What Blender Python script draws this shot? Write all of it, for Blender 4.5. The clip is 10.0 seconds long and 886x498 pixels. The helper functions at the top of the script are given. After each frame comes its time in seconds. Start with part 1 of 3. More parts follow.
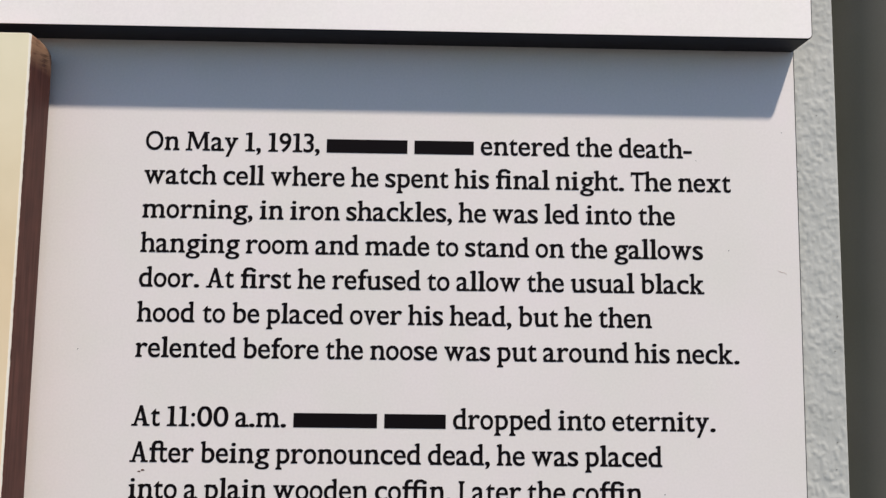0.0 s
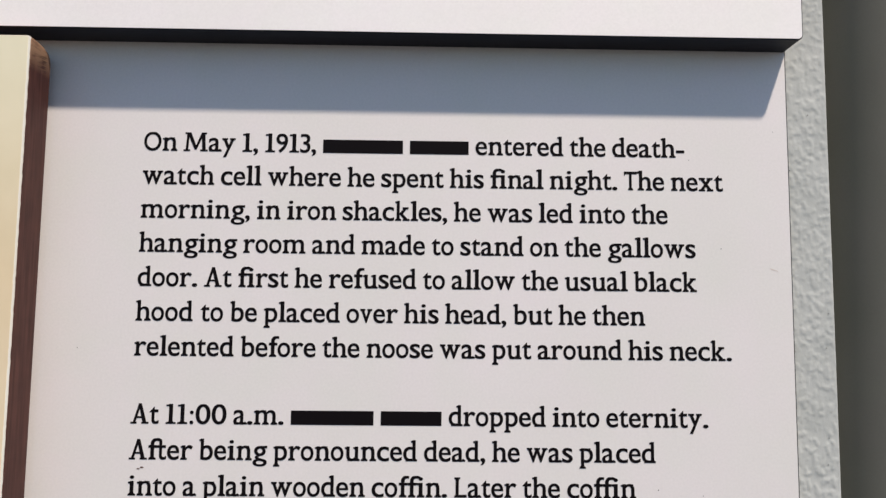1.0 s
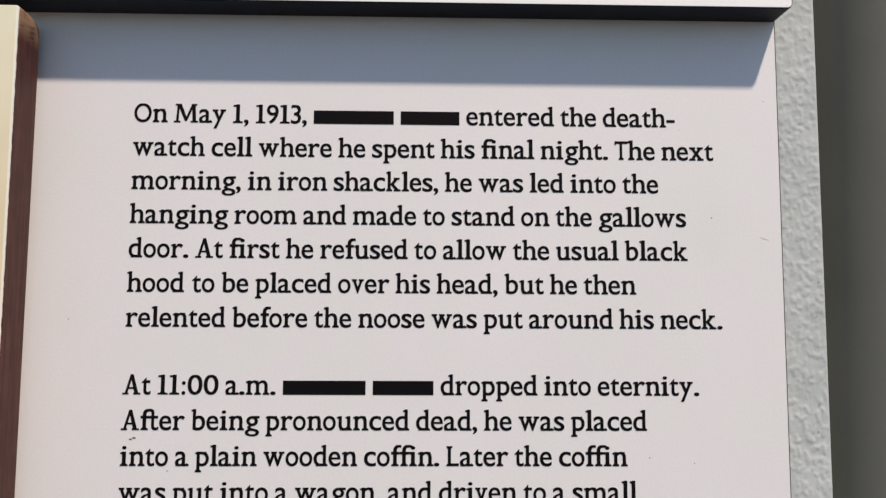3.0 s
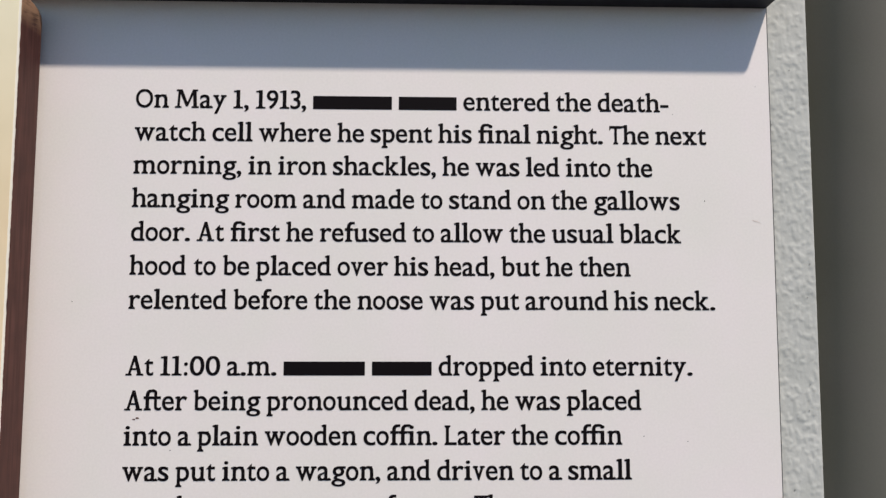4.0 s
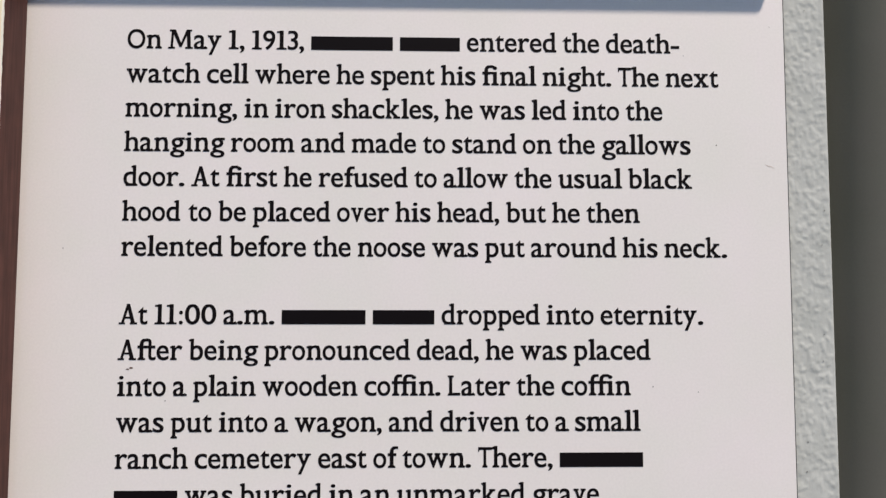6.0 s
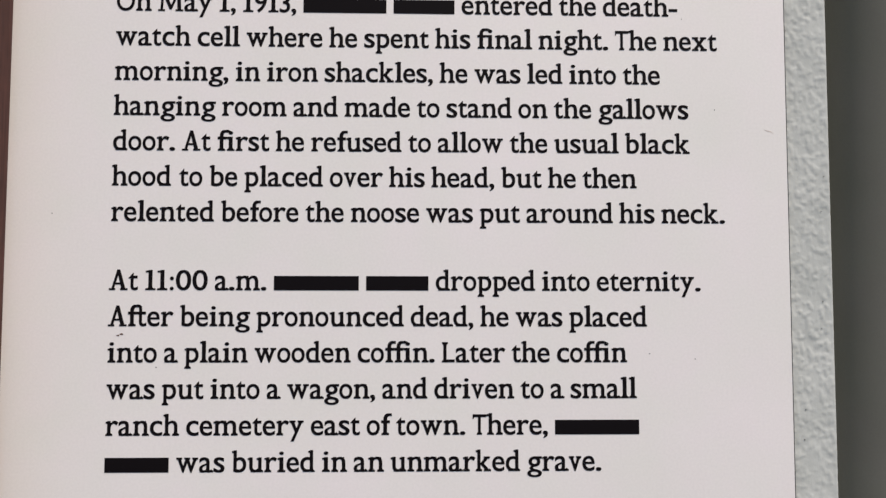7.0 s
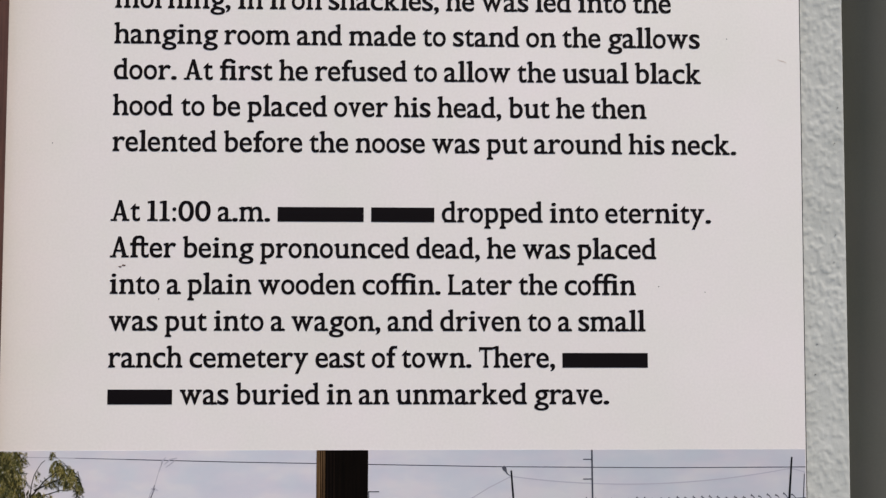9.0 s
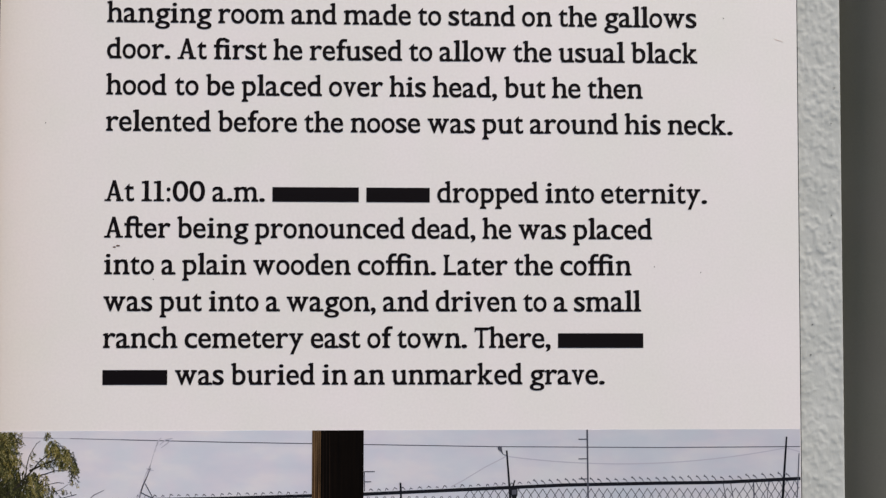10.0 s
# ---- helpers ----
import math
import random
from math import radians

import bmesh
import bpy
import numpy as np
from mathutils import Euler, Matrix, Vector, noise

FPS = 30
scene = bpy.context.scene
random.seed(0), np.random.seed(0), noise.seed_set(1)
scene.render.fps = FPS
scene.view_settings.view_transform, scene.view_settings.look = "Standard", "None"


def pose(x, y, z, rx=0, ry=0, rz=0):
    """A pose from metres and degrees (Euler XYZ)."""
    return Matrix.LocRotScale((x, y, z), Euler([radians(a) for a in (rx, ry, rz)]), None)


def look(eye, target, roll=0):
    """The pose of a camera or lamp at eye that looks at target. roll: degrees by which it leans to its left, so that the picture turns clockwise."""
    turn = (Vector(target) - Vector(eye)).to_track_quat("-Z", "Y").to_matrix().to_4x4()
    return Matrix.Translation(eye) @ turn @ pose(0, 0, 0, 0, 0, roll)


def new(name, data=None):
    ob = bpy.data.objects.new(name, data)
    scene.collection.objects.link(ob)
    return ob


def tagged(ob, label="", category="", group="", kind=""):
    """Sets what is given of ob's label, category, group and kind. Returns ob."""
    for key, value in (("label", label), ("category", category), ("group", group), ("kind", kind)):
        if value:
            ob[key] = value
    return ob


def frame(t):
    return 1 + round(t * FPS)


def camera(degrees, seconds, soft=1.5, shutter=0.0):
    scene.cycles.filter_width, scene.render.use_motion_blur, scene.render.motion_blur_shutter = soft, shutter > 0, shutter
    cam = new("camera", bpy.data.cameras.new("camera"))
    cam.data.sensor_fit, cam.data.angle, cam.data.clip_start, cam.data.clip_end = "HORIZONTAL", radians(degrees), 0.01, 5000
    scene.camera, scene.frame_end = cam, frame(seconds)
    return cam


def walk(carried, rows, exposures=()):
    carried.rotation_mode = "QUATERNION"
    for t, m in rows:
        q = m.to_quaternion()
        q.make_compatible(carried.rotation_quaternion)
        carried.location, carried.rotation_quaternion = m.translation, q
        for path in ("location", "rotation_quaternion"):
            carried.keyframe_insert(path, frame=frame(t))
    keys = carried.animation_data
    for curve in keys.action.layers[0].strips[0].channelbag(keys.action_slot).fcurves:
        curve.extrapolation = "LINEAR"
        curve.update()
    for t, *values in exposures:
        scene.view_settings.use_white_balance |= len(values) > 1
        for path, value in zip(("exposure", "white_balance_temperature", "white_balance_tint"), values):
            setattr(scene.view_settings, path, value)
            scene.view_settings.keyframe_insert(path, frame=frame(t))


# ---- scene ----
cam = camera(60.5, 10.0, soft=1.36)
PATH = [
    (0, (-0.00494, -0.33646, 1.43302), (0.02683, 1.65414, 1.62422), 0.742),
    (0.3, (-0.00399, -0.33800, 1.43322), (0.02561, 1.65241, 1.62953), 0.689),
    (0.5, (-0.00421, -0.33868, 1.43340), (0.02784, 1.65184, 1.62523), 0.663),
    (0.8, (-0.00295, -0.33960, 1.43279), (0.02833, 1.65073, 1.62429), 0.607),
    (1, (-0.00322, -0.34014, 1.43232), (0.03030, 1.65046, 1.62302), 0.583),
    (1.3, (-0.00308, -0.33955, 1.42974), (0.03320, 1.65166, 1.62138), 0.516),
    (1.5, (-0.00341, -0.33774, 1.42823), (0.03478, 1.65274, 1.61899), 0.504),
    (1.7, (-0.00335, -0.33687, 1.42732), (0.03585, 1.65396, 1.61162), 0.478),
    (2, (-0.00312, -0.33683, 1.42542), (0.03762, 1.65440, 1.60759), 0.409),
    (2.2, (-0.00280, -0.33643, 1.42273), (0.03823, 1.65408, 1.61138), 0.376),
    (3.3, (-0.00054, -0.34158, 1.41911), (0.04624, 1.64984, 1.59733), 0.202),
    (3.5, (-0.00042, -0.34303, 1.41701), (0.04937, 1.64847, 1.59713), 0.181),
    (3.8, (-0.00081, -0.34448, 1.41565), (0.05023, 1.64784, 1.58840), 0.152),
    (4, (-0.00142, -0.34458, 1.41460), (0.05069, 1.64778, 1.58285), 0.138),
    (4.3, (-0.00166, -0.34391, 1.41223), (0.04902, 1.64909, 1.57494), 0.131),
    (4.5, (-0.00155, -0.34273, 1.41005), (0.04624, 1.65030, 1.57145), 0.123),
    (4.8, (-0.00207, -0.34112, 1.40766), (0.04568, 1.65253, 1.56192), 0.109),
    (5, (-0.00270, -0.34003, 1.40607), (0.04727, 1.65358, 1.55910), 0.101),
    (5.3, (-0.00235, -0.33821, 1.40349), (0.04812, 1.65536, 1.55563), 0.085),
    (5.5, (-0.00232, -0.33695, 1.40207), (0.04878, 1.65701, 1.55109), 0.094),
    (5.7, (-0.00242, -0.33513, 1.40034), (0.04866, 1.65923, 1.54284), 0.083),
    (6.8, (-0.00035, -0.32742, 1.38683), (0.05194, 1.66768, 1.51418), 0.106),
    (7, (0.00030, -0.32738, 1.38553), (0.05247, 1.66866, 1.50199), 0.097),
    (7.3, (0.00111, -0.32690, 1.38283), (0.05210, 1.66944, 1.49369), 0.128),
    (7.5, (0.00083, -0.32633, 1.38034), (0.05219, 1.67010, 1.48826), 0.112),
    (7.8, (0.00040, -0.32473, 1.37544), (0.04870, 1.67215, 1.47797), 0.141),
    (8, (0.00002, -0.32362, 1.37282), (0.04497, 1.67331, 1.47227), 0.148),
    (8.3, (-0.00078, -0.32323, 1.37030), (0.04455, 1.67416, 1.46342), 0.159),
    (8.5, (-0.00124, -0.32298, 1.36859), (0.04382, 1.67473, 1.45121), 0.162),
    (8.8, (-0.00066, -0.32171, 1.36475), (0.04038, 1.67594, 1.44184), 0.197),
    (9, (-0.00059, -0.32132, 1.36273), (0.04233, 1.67638, 1.44113), 0.164),
    (9.3, (-0.00022, -0.32078, 1.36142), (0.04329, 1.67719, 1.43317), 0.169),
    (9.5, (-0.00043, -0.32080, 1.36106), (0.04633, 1.67754, 1.42617), 0.171),
    (9.7, (0.00029, -0.32055, 1.36043), (0.04544, 1.67796, 1.41950), 0.152),
    (10, (0.00046, -0.32041, 1.35852), (0.04909, 1.67819, 1.41151), 0.134),
]
walk(cam, [(t, look(eye, target, roll)) for t, eye, target, roll in PATH], exposures=[(0.0, 0.23), (3.5, 0.225), (5.5, 0.24), (6.8, 0.20), (8.0, 0.17), (10.0, 0.19)])

# ---- light: high clear sun from the upper right, blue sky ----
SUN = Vector((0.0113, -0.016, 0.0322)).normalized()
world = bpy.data.worlds.new("sky")
scene.world = world
world.use_nodes = True
wn = world.node_tree
sky = wn.nodes.new("ShaderNodeTexSky")
sky.sky_type = "NISHITA"
sky.sun_disc = False
sky.sun_elevation = math.asin(SUN.z)
sky.ozone_density, sky.dust_density = 3.6, 0.6
sky.sun_rotation = math.atan2(SUN.x, SUN.y)
wn.nodes["Background"].inputs["Strength"].default_value = 0.092
wn.links.new(sky.outputs["Color"], wn.nodes["Background"].inputs["Color"])
sun = new("sun", bpy.data.lights.new("sun", "SUN"))
sun.data.energy, sun.data.angle, sun.data.color = 4.3, radians(2.2), (1.0, 0.88, 0.76)
sun.matrix_world = look(SUN * 20, (0, 0, 0))


# ---- materials ----
def material(name, colour, rough=0.5, spec=0.5):
    m = bpy.data.materials.new(name)
    m.use_nodes = True
    b = m.node_tree.nodes["Principled BSDF"]
    b.inputs["Base Color"].default_value = (*colour, 1)
    b.inputs["Roughness"].default_value = rough
    b.inputs["Specular IOR Level"].default_value = spec
    return m, m.node_tree, b


def noise_node(nt, scale, detail=3.0, stretch=(1, 1, 1)):
    """A noise in metres; stretch squeezes it along the axes."""
    co = nt.nodes.new("ShaderNodeTexCoord")
    mp = nt.nodes.new("ShaderNodeMapping")
    mp.inputs["Scale"].default_value = stretch
    n = nt.nodes.new("ShaderNodeTexNoise")
    n.inputs["Scale"].default_value, n.inputs["Detail"].default_value = scale, detail
    nt.links.new(co.outputs["Object"], mp.inputs["Vector"])
    nt.links.new(mp.outputs["Vector"], n.inputs["Vector"])
    return n


def ramp(nt, source, stops):
    r = nt.nodes.new("ShaderNodeValToRGB")
    while len(r.color_ramp.elements) < len(stops):
        r.color_ramp.elements.new(0.5)
    for e, (at, c) in zip(r.color_ramp.elements, stops):
        e.position, e.color = at, (*c, 1)
    nt.links.new(source, r.inputs["Fac"])
    return r


def multiply(nt, a, b, amount=1.0):
    mx = nt.nodes.new("ShaderNodeMix")
    mx.data_type, mx.blend_type = "RGBA", "MULTIPLY"
    mx.inputs["Factor"].default_value = amount
    nt.links.new(a, mx.inputs["A"])
    nt.links.new(b, mx.inputs["B"])
    return mx.outputs["Result"]


def bump(nt, b, source, height, strength=1.0):
    n = nt.nodes.new("ShaderNodeBump")
    n.inputs["Distance"].default_value, n.inputs["Strength"].default_value = height, strength
    nt.links.new(source, n.inputs["Height"])
    nt.links.new(n.outputs["Normal"], b.inputs["Normal"])


def laminate(name, low, high, rough=0.6, scale=14, spec=0.6, coat=0.25):
    """Printed matt laminate: faint cloudiness, fine tooth."""
    m, nt, b = material(name, high, rough, spec)
    wide = ramp(nt, noise_node(nt, scale, 4).outputs["Fac"], [(0.3, low), (0.7, high)])
    fine = ramp(nt, noise_node(nt, 900, 2).outputs["Fac"], [(0.3, (0.955, 0.955, 0.955)), (0.7, (1, 1, 1))])
    patchy = ramp(nt, noise_node(nt, scale * 3.3, 2).outputs["Fac"], [(0.35, (0.985, 0.995, 0.985)), (0.65, (1, 0.99, 1))])
    toned = multiply(nt, wide.outputs["Color"], patchy.outputs["Color"])
    nt.links.new(multiply(nt, toned, fine.outputs["Color"]), b.inputs["Base Color"])
    bump(nt, b, noise_node(nt, 1500, 2).outputs["Fac"], 0.00002, 0.5)
    b.inputs["Coat Weight"].default_value, b.inputs["Coat Roughness"].default_value = coat, 0.58
    return m


WHITE = laminate("white_laminate", (0.752, 0.728, 0.694), (0.798, 0.75, 0.742))
HEADER_WHITE = laminate("bright_white_laminate", (0.878, 0.842, 0.815), (0.91, 0.878, 0.86))


def cream_laminate():
    m, nt, b = material("cream_laminate", (0.8, 0.72, 0.5), 0.42)
    co = nt.nodes.new("ShaderNodeTexCoord")
    sep = nt.nodes.new("ShaderNodeSeparateXYZ")
    nt.links.new(co.outputs["Object"], sep.inputs["Vector"])
    rng = nt.nodes.new("ShaderNodeMapRange")
    rng.inputs["From Min"].default_value, rng.inputs["From Max"].default_value = 1.36, 1.56
    nt.links.new(sep.outputs["Z"], rng.inputs["Value"])
    wash = ramp(nt, rng.outputs["Result"], [(0.0, (0.84, 0.70, 0.50)), (0.45, (0.80, 0.65, 0.43)), (1.0, (0.86, 0.81, 0.60))])
    blot = ramp(nt, noise_node(nt, 40, 4).outputs["Fac"], [(0.3, (0.93, 0.93, 0.9)), (0.7, (1, 1, 1))])
    nt.links.new(multiply(nt, wash.outputs["Color"], blot.outputs["Color"]), b.inputs["Base Color"])
    return m


def streaked(name, low, high, rough, stretch, scale=700, spec=0.25):
    """A sawn edge, streaked along its length."""
    m, nt, b = material(name, high, rough, spec)
    n = noise_node(nt, scale, 4, stretch)
    broad = ramp(nt, noise_node(nt, 90, 3).outputs["Fac"], [(0.3, (0.75, 0.75, 0.75)), (0.7, (1, 1, 1))])
    r = ramp(nt, n.outputs["Fac"], [(0.3, low), (0.7, high)])
    nt.links.new(multiply(nt, r.outputs["Color"], broad.outputs["Color"]), b.inputs["Base Color"])
    bump(nt, b, n.outputs["Fac"], 0.0001, 0.6)
    return m


def plaster(name, low, high):
    m, nt, b = material(name, high, 0.75, 0.3)
    wide = ramp(nt, noise_node(nt, 60, 5).outputs["Fac"], [(0.3, low), (0.7, high)])
    nt.links.new(wide.outputs["Color"], b.inputs["Base Color"])
    lumps = noise_node(nt, 320, 3, (1, 1, 0.7))
    bump(nt, b, lumps.outputs["Fac"], 0.0009, 0.24)
    return m


def mottled(name, dark, mid, light, rough=0.7):
    """Ink whose tone differs from fleck to fleck."""
    m, nt, b = material(name, mid, rough, 0.1)
    g = nt.nodes.new("ShaderNodeNewGeometry")
    r = ramp(nt, g.outputs["Random Per Island"], [(0.0, dark), (0.55, mid), (1.0, light)])
    nt.links.new(r.outputs["Color"], b.inputs["Base Color"])
    return m


def printed_sky():
    """Thin broken cloud, paler on one side of the print and bluer on the other."""
    m, nt, b = material("printed_sky", (0.6, 0.6, 0.66), 0.6, 0.9)
    co = nt.nodes.new("ShaderNodeTexCoord")
    sep = nt.nodes.new("ShaderNodeSeparateXYZ")
    nt.links.new(co.outputs["Object"], sep.inputs["Vector"])
    rng = nt.nodes.new("ShaderNodeMapRange")
    rng.inputs["From Min"].default_value, rng.inputs["From Max"].default_value = -0.16, 0.16
    nt.links.new(sep.outputs["X"], rng.inputs["Value"])
    across = ramp(nt, rng.outputs["Result"], [(0.0, (0.70, 0.685, 0.72)), (0.35, (0.66, 0.65, 0.70)), (0.75, (0.57, 0.578, 0.618)), (1.0, (0.585, 0.572, 0.607))])
    cloud = ramp(nt, noise_node(nt, 38, 4, (1, 1, 2.2)).outputs["Fac"], [(0.36, (0.83, 0.88, 0.925)), (0.5, (0.905, 0.915, 0.945)), (0.64, (1, 0.985, 0.965))])
    flush = ramp(nt, noise_node(nt, 75, 2).outputs["Fac"], [(0.4, (0.985, 1, 1)), (0.62, (1, 0.97, 0.985))])
    toned = multiply(nt, across.outputs["Color"], cloud.outputs["Color"])
    nt.links.new(multiply(nt, toned, flush.outputs["Color"]), b.inputs["Base Color"])
    b.inputs["Coat Weight"].default_value, b.inputs["Coat Roughness"].default_value = 0.7, 0.58
    return m


SKY_INK = printed_sky()
CREAM = cream_laminate()
PAPER = laminate("white_paper_edge", (0.84, 0.78, 0.66), (0.90, 0.86, 0.76))
BROWN = streaked("brown_core", (0.055, 0.019, 0.014), (0.10, 0.037, 0.028), 0.6, (1, 1, 0.06))


def wear_top(m, z0, z1, tan):
    """Rubbed, paler wood where a board's upper corner is worn."""
    nt = m.node_tree
    b = nt.nodes["Principled BSDF"]
    below = b.inputs["Base Color"].links[0].from_socket
    co = nt.nodes.new("ShaderNodeTexCoord")
    sep = nt.nodes.new("ShaderNodeSeparateXYZ")
    nt.links.new(co.outputs["Object"], sep.inputs["Vector"])
    rng = nt.nodes.new("ShaderNodeMapRange")
    rng.inputs["From Min"].default_value, rng.inputs["From Max"].default_value = z0, z1
    nt.links.new(sep.outputs["Z"], rng.inputs["Value"])
    grain = ramp(nt, noise_node(nt, 900, 3, (1, 0.25, 1)).outputs["Fac"], [(0.30, (0.35, 0.35, 0.35)), (0.50, (1, 1, 1))])
    amount = multiply(nt, rng.outputs["Result"], grain.outputs["Color"])
    mx = nt.nodes.new("ShaderNodeMix")
    mx.data_type = "RGBA"
    nt.links.new(amount, mx.inputs["Factor"])
    nt.links.new(below, mx.inputs["A"])
    mx.inputs["B"].default_value = (*tan, 1)
    nt.links.new(mx.outputs["Result"], b.inputs["Base Color"])


wear_top(BROWN, 1.5375, 1.5475, (0.30, 0.175, 0.105))
DARK_WOOD = material("dark_wood", (0.055, 0.022, 0.015), 0.7)[0]
BLACK = streaked("black_core", (0.006, 0.006, 0.012), (0.010, 0.010, 0.019), 0.55, (0.1, 1, 1))
STUCCO = plaster("painted_stucco", (0.437, 0.453, 0.430), (0.508, 0.522, 0.498))
# darker copy of the stucco: the recess's shade is put into its colour
INNER = plaster("shade_darkened_stucco", (0.36, 0.36, 0.32), (0.42, 0.42, 0.38))
OLIVE = laminate("olive_paint", (0.166, 0.162, 0.135), (0.192, 0.187, 0.159), 0.8, spec=0.3, coat=0.0)
INK = material("black_ink", (0.006, 0.0045, 0.0055), 0.6, 0.06)[0]
POST_INK = streaked("dark_post_ink", (0.0015, 0.001, 0.001), (0.005, 0.003, 0.002), 0.7, (1, 1, 0.03), 900, 0.05)
GRAIN_INK = streaked("brown_grain_ink", (0.03, 0.016, 0.008), (0.19, 0.11, 0.05), 0.7, (1, 1, 0.02), 1500, 0.1)
DIM_GRAIN_INK = streaked("dim_grain_ink", (0.004, 0.003, 0.003), (0.022, 0.013, 0.009), 0.7, (1, 1, 0.02), 1500, 0.05)
STEEL_INK = material("dark_steel_ink", (0.010, 0.011, 0.015), 0.7, 0.05)[0]
MESH_INK = material("grey_wire_ink", (0.075, 0.078, 0.10), 0.7, 0.1)[0]
MIDDLE_INK = material("mid_grey_ink", (0.20, 0.20, 0.24), 0.7, 0.1)[0]
FAINT_INK = material("pale_wire_ink", (0.44, 0.43, 0.50), 0.7, 0.2)[0]
LEAF_INK = mottled("leaf_ink", (0.020, 0.022, 0.009), (0.062, 0.066, 0.024), (0.17, 0.17, 0.08))
LEAF_DARK = mottled("dark_leaf_ink", (0.006, 0.007, 0.004), (0.020, 0.022, 0.009), (0.05, 0.05, 0.022))
LEAF_PALE = mottled("pale_leaf_ink", (0.085, 0.075, 0.020), (0.20, 0.165, 0.045), (0.44, 0.39, 0.19))
SHADE_INK = mottled("shaded_leaf_ink", (0.012, 0.014, 0.006), (0.04, 0.042, 0.018), (0.10, 0.09, 0.035))
TWIG_INK = material("twig_ink", (0.022, 0.02, 0.014), 0.6, 0.2)[0]
PAVING = plaster("worn_asphalt", (0.045, 0.046, 0.048), (0.07, 0.071, 0.073))
DIRT = material("brown_dirt", (0.12, 0.07, 0.05), 0.8)[0]
PIT = material("dark_grey_grit", (0.07, 0.068, 0.064), 0.8)[0]
RUST = material("faint_rust_smear", (0.66, 0.55, 0.49), 0.7)[0]


# ---- building blocks ----
def put(name, bm, mat, parent=None, label="", smooth=False):
    me = bpy.data.meshes.new(name)
    bm.to_mesh(me)
    bm.free()
    me.materials.append(mat)
    if smooth:
        me.polygons.foreach_set("use_smooth", [True] * len(me.polygons))
    ob = new(name, me)
    ob.parent = parent
    return tagged(ob, label)


def outline(x0, x1, z0, z1, r=0.0, worn=0.0, seed=0):
    """A rectangle with rounded corners, anticlockwise from the front; worn: how far its right edge is nibbled."""
    pts = []
    for cx, cz, a in ((x1 - r, z0 + r, -90), (x1 - r, z1 - r, 0), (x0 + r, z1 - r, 90), (x0 + r, z0 + r, 180)):
        for k in range(7 if r else 1):
            w = radians(a + 15 * k)
            pts.append((cx + r * math.cos(w), cz + r * math.sin(w)))
        if worn and a == -90:
            steps = int((z1 - z0 - 2 * r) / 0.0012)
            for k in range(1, steps):
                z = z0 + r + (z1 - z0 - 2 * r) * k / steps
                bite = noise.noise((seed, 0, z * 260)) + 0.6 * noise.noise((seed, 5, z * 900))
                pts.append((x1 - worn * max(0.0, 0.35 + bite), z))
    return pts


def slab(pts, y0, y1, chamfer=0.0):
    """A board with that outline from the front y0 to the back y1."""
    bm = bmesh.new()
    xs, zs = [p[0] for p in pts], [p[1] for p in pts]
    sx, sz = (1 - 2 * chamfer / (max(v) - min(v)) for v in (xs, zs))
    mx, mz = (max(xs) + min(xs)) / 2, (max(zs) + min(zs)) / 2
    rings = []
    for y, fx, fz in ((y0, sx, sz), (y0 + chamfer, 1, 1), (y1, 1, 1)):
        rings.append([bm.verts.new((mx + (x - mx) * fx, y, mz + (z - mz) * fz)) for x, z in pts])
    n = len(pts)
    bm.faces.new(rings[0])
    bm.faces.new(rings[2][::-1])
    for a, b in ((0, 1), (1, 2)):
        if a == 0 and not chamfer:
            for v0, v1 in zip(rings[0], rings[1]):
                v1.co = v0.co
        for k in range(n):
            bm.faces.new((rings[a][k], rings[b][k], rings[b][(k + 1) % n], rings[a][(k + 1) % n]))
    if not chamfer:
        bmesh.ops.remove_doubles(bm, verts=bm.verts, dist=1e-6)
    return bm


def box(x0, x1, y0, y1, z0, z1):
    return slab(outline(x0, x1, z0, z1), y0, y1)


def ribbon(bm, pts, width, y):
    """A flat printed line through points (x, z); width: one number or one for each point."""
    ws = width if isinstance(width, (list, tuple)) else [width] * len(pts)
    sides = []
    for k, (x, z) in enumerate(pts):
        ax, az = pts[max(0, k - 1)]
        bx, bz = pts[min(len(pts) - 1, k + 1)]
        d = math.hypot(bx - ax, bz - az) or 1
        nx, nz = -(bz - az) / d * ws[k] / 2, (bx - ax) / d * ws[k] / 2
        sides.append((bm.verts.new((x + nx, y, z + nz)), bm.verts.new((x - nx, y, z - nz))))
    for (a, b), (c, d) in zip(sides, sides[1:]):
        bm.faces.new((a, b, d, c))


def patch(bm, pts, y):
    bm.faces.new([bm.verts.new((x, y, z)) for x, z in pts])


# ---- lettering: the built-in font, set as a sturdy slab serif ----
EM, PITCH, LEFT = 0.0122, 0.01532, -0.1335
ADVANCE = {",": 0.217, "-": 0.355, ".": 0.237, "0": 0.573, "1": 0.414, "3": 0.419, "9": 0.479, ":": 0.246, "A": 0.669, "L": 0.487,
           "M": 0.923, "O": 0.679, "T": 0.513, "a": 0.490, "b": 0.543, "c": 0.474, "d": 0.534, "e": 0.472, "f": 0.323, "g": 0.531,
           "h": 0.559, "i": 0.320, "k": 0.576, "l": 0.292, "m": 0.874, "n": 0.576, "o": 0.497, "p": 0.533, "r": 0.447, "s": 0.413,
           "t": 0.350, "u": 0.574, "v": 0.476, "w": 0.790, "x": 0.583, "y": 0.536, " ": 0.211, "~": 0.045}
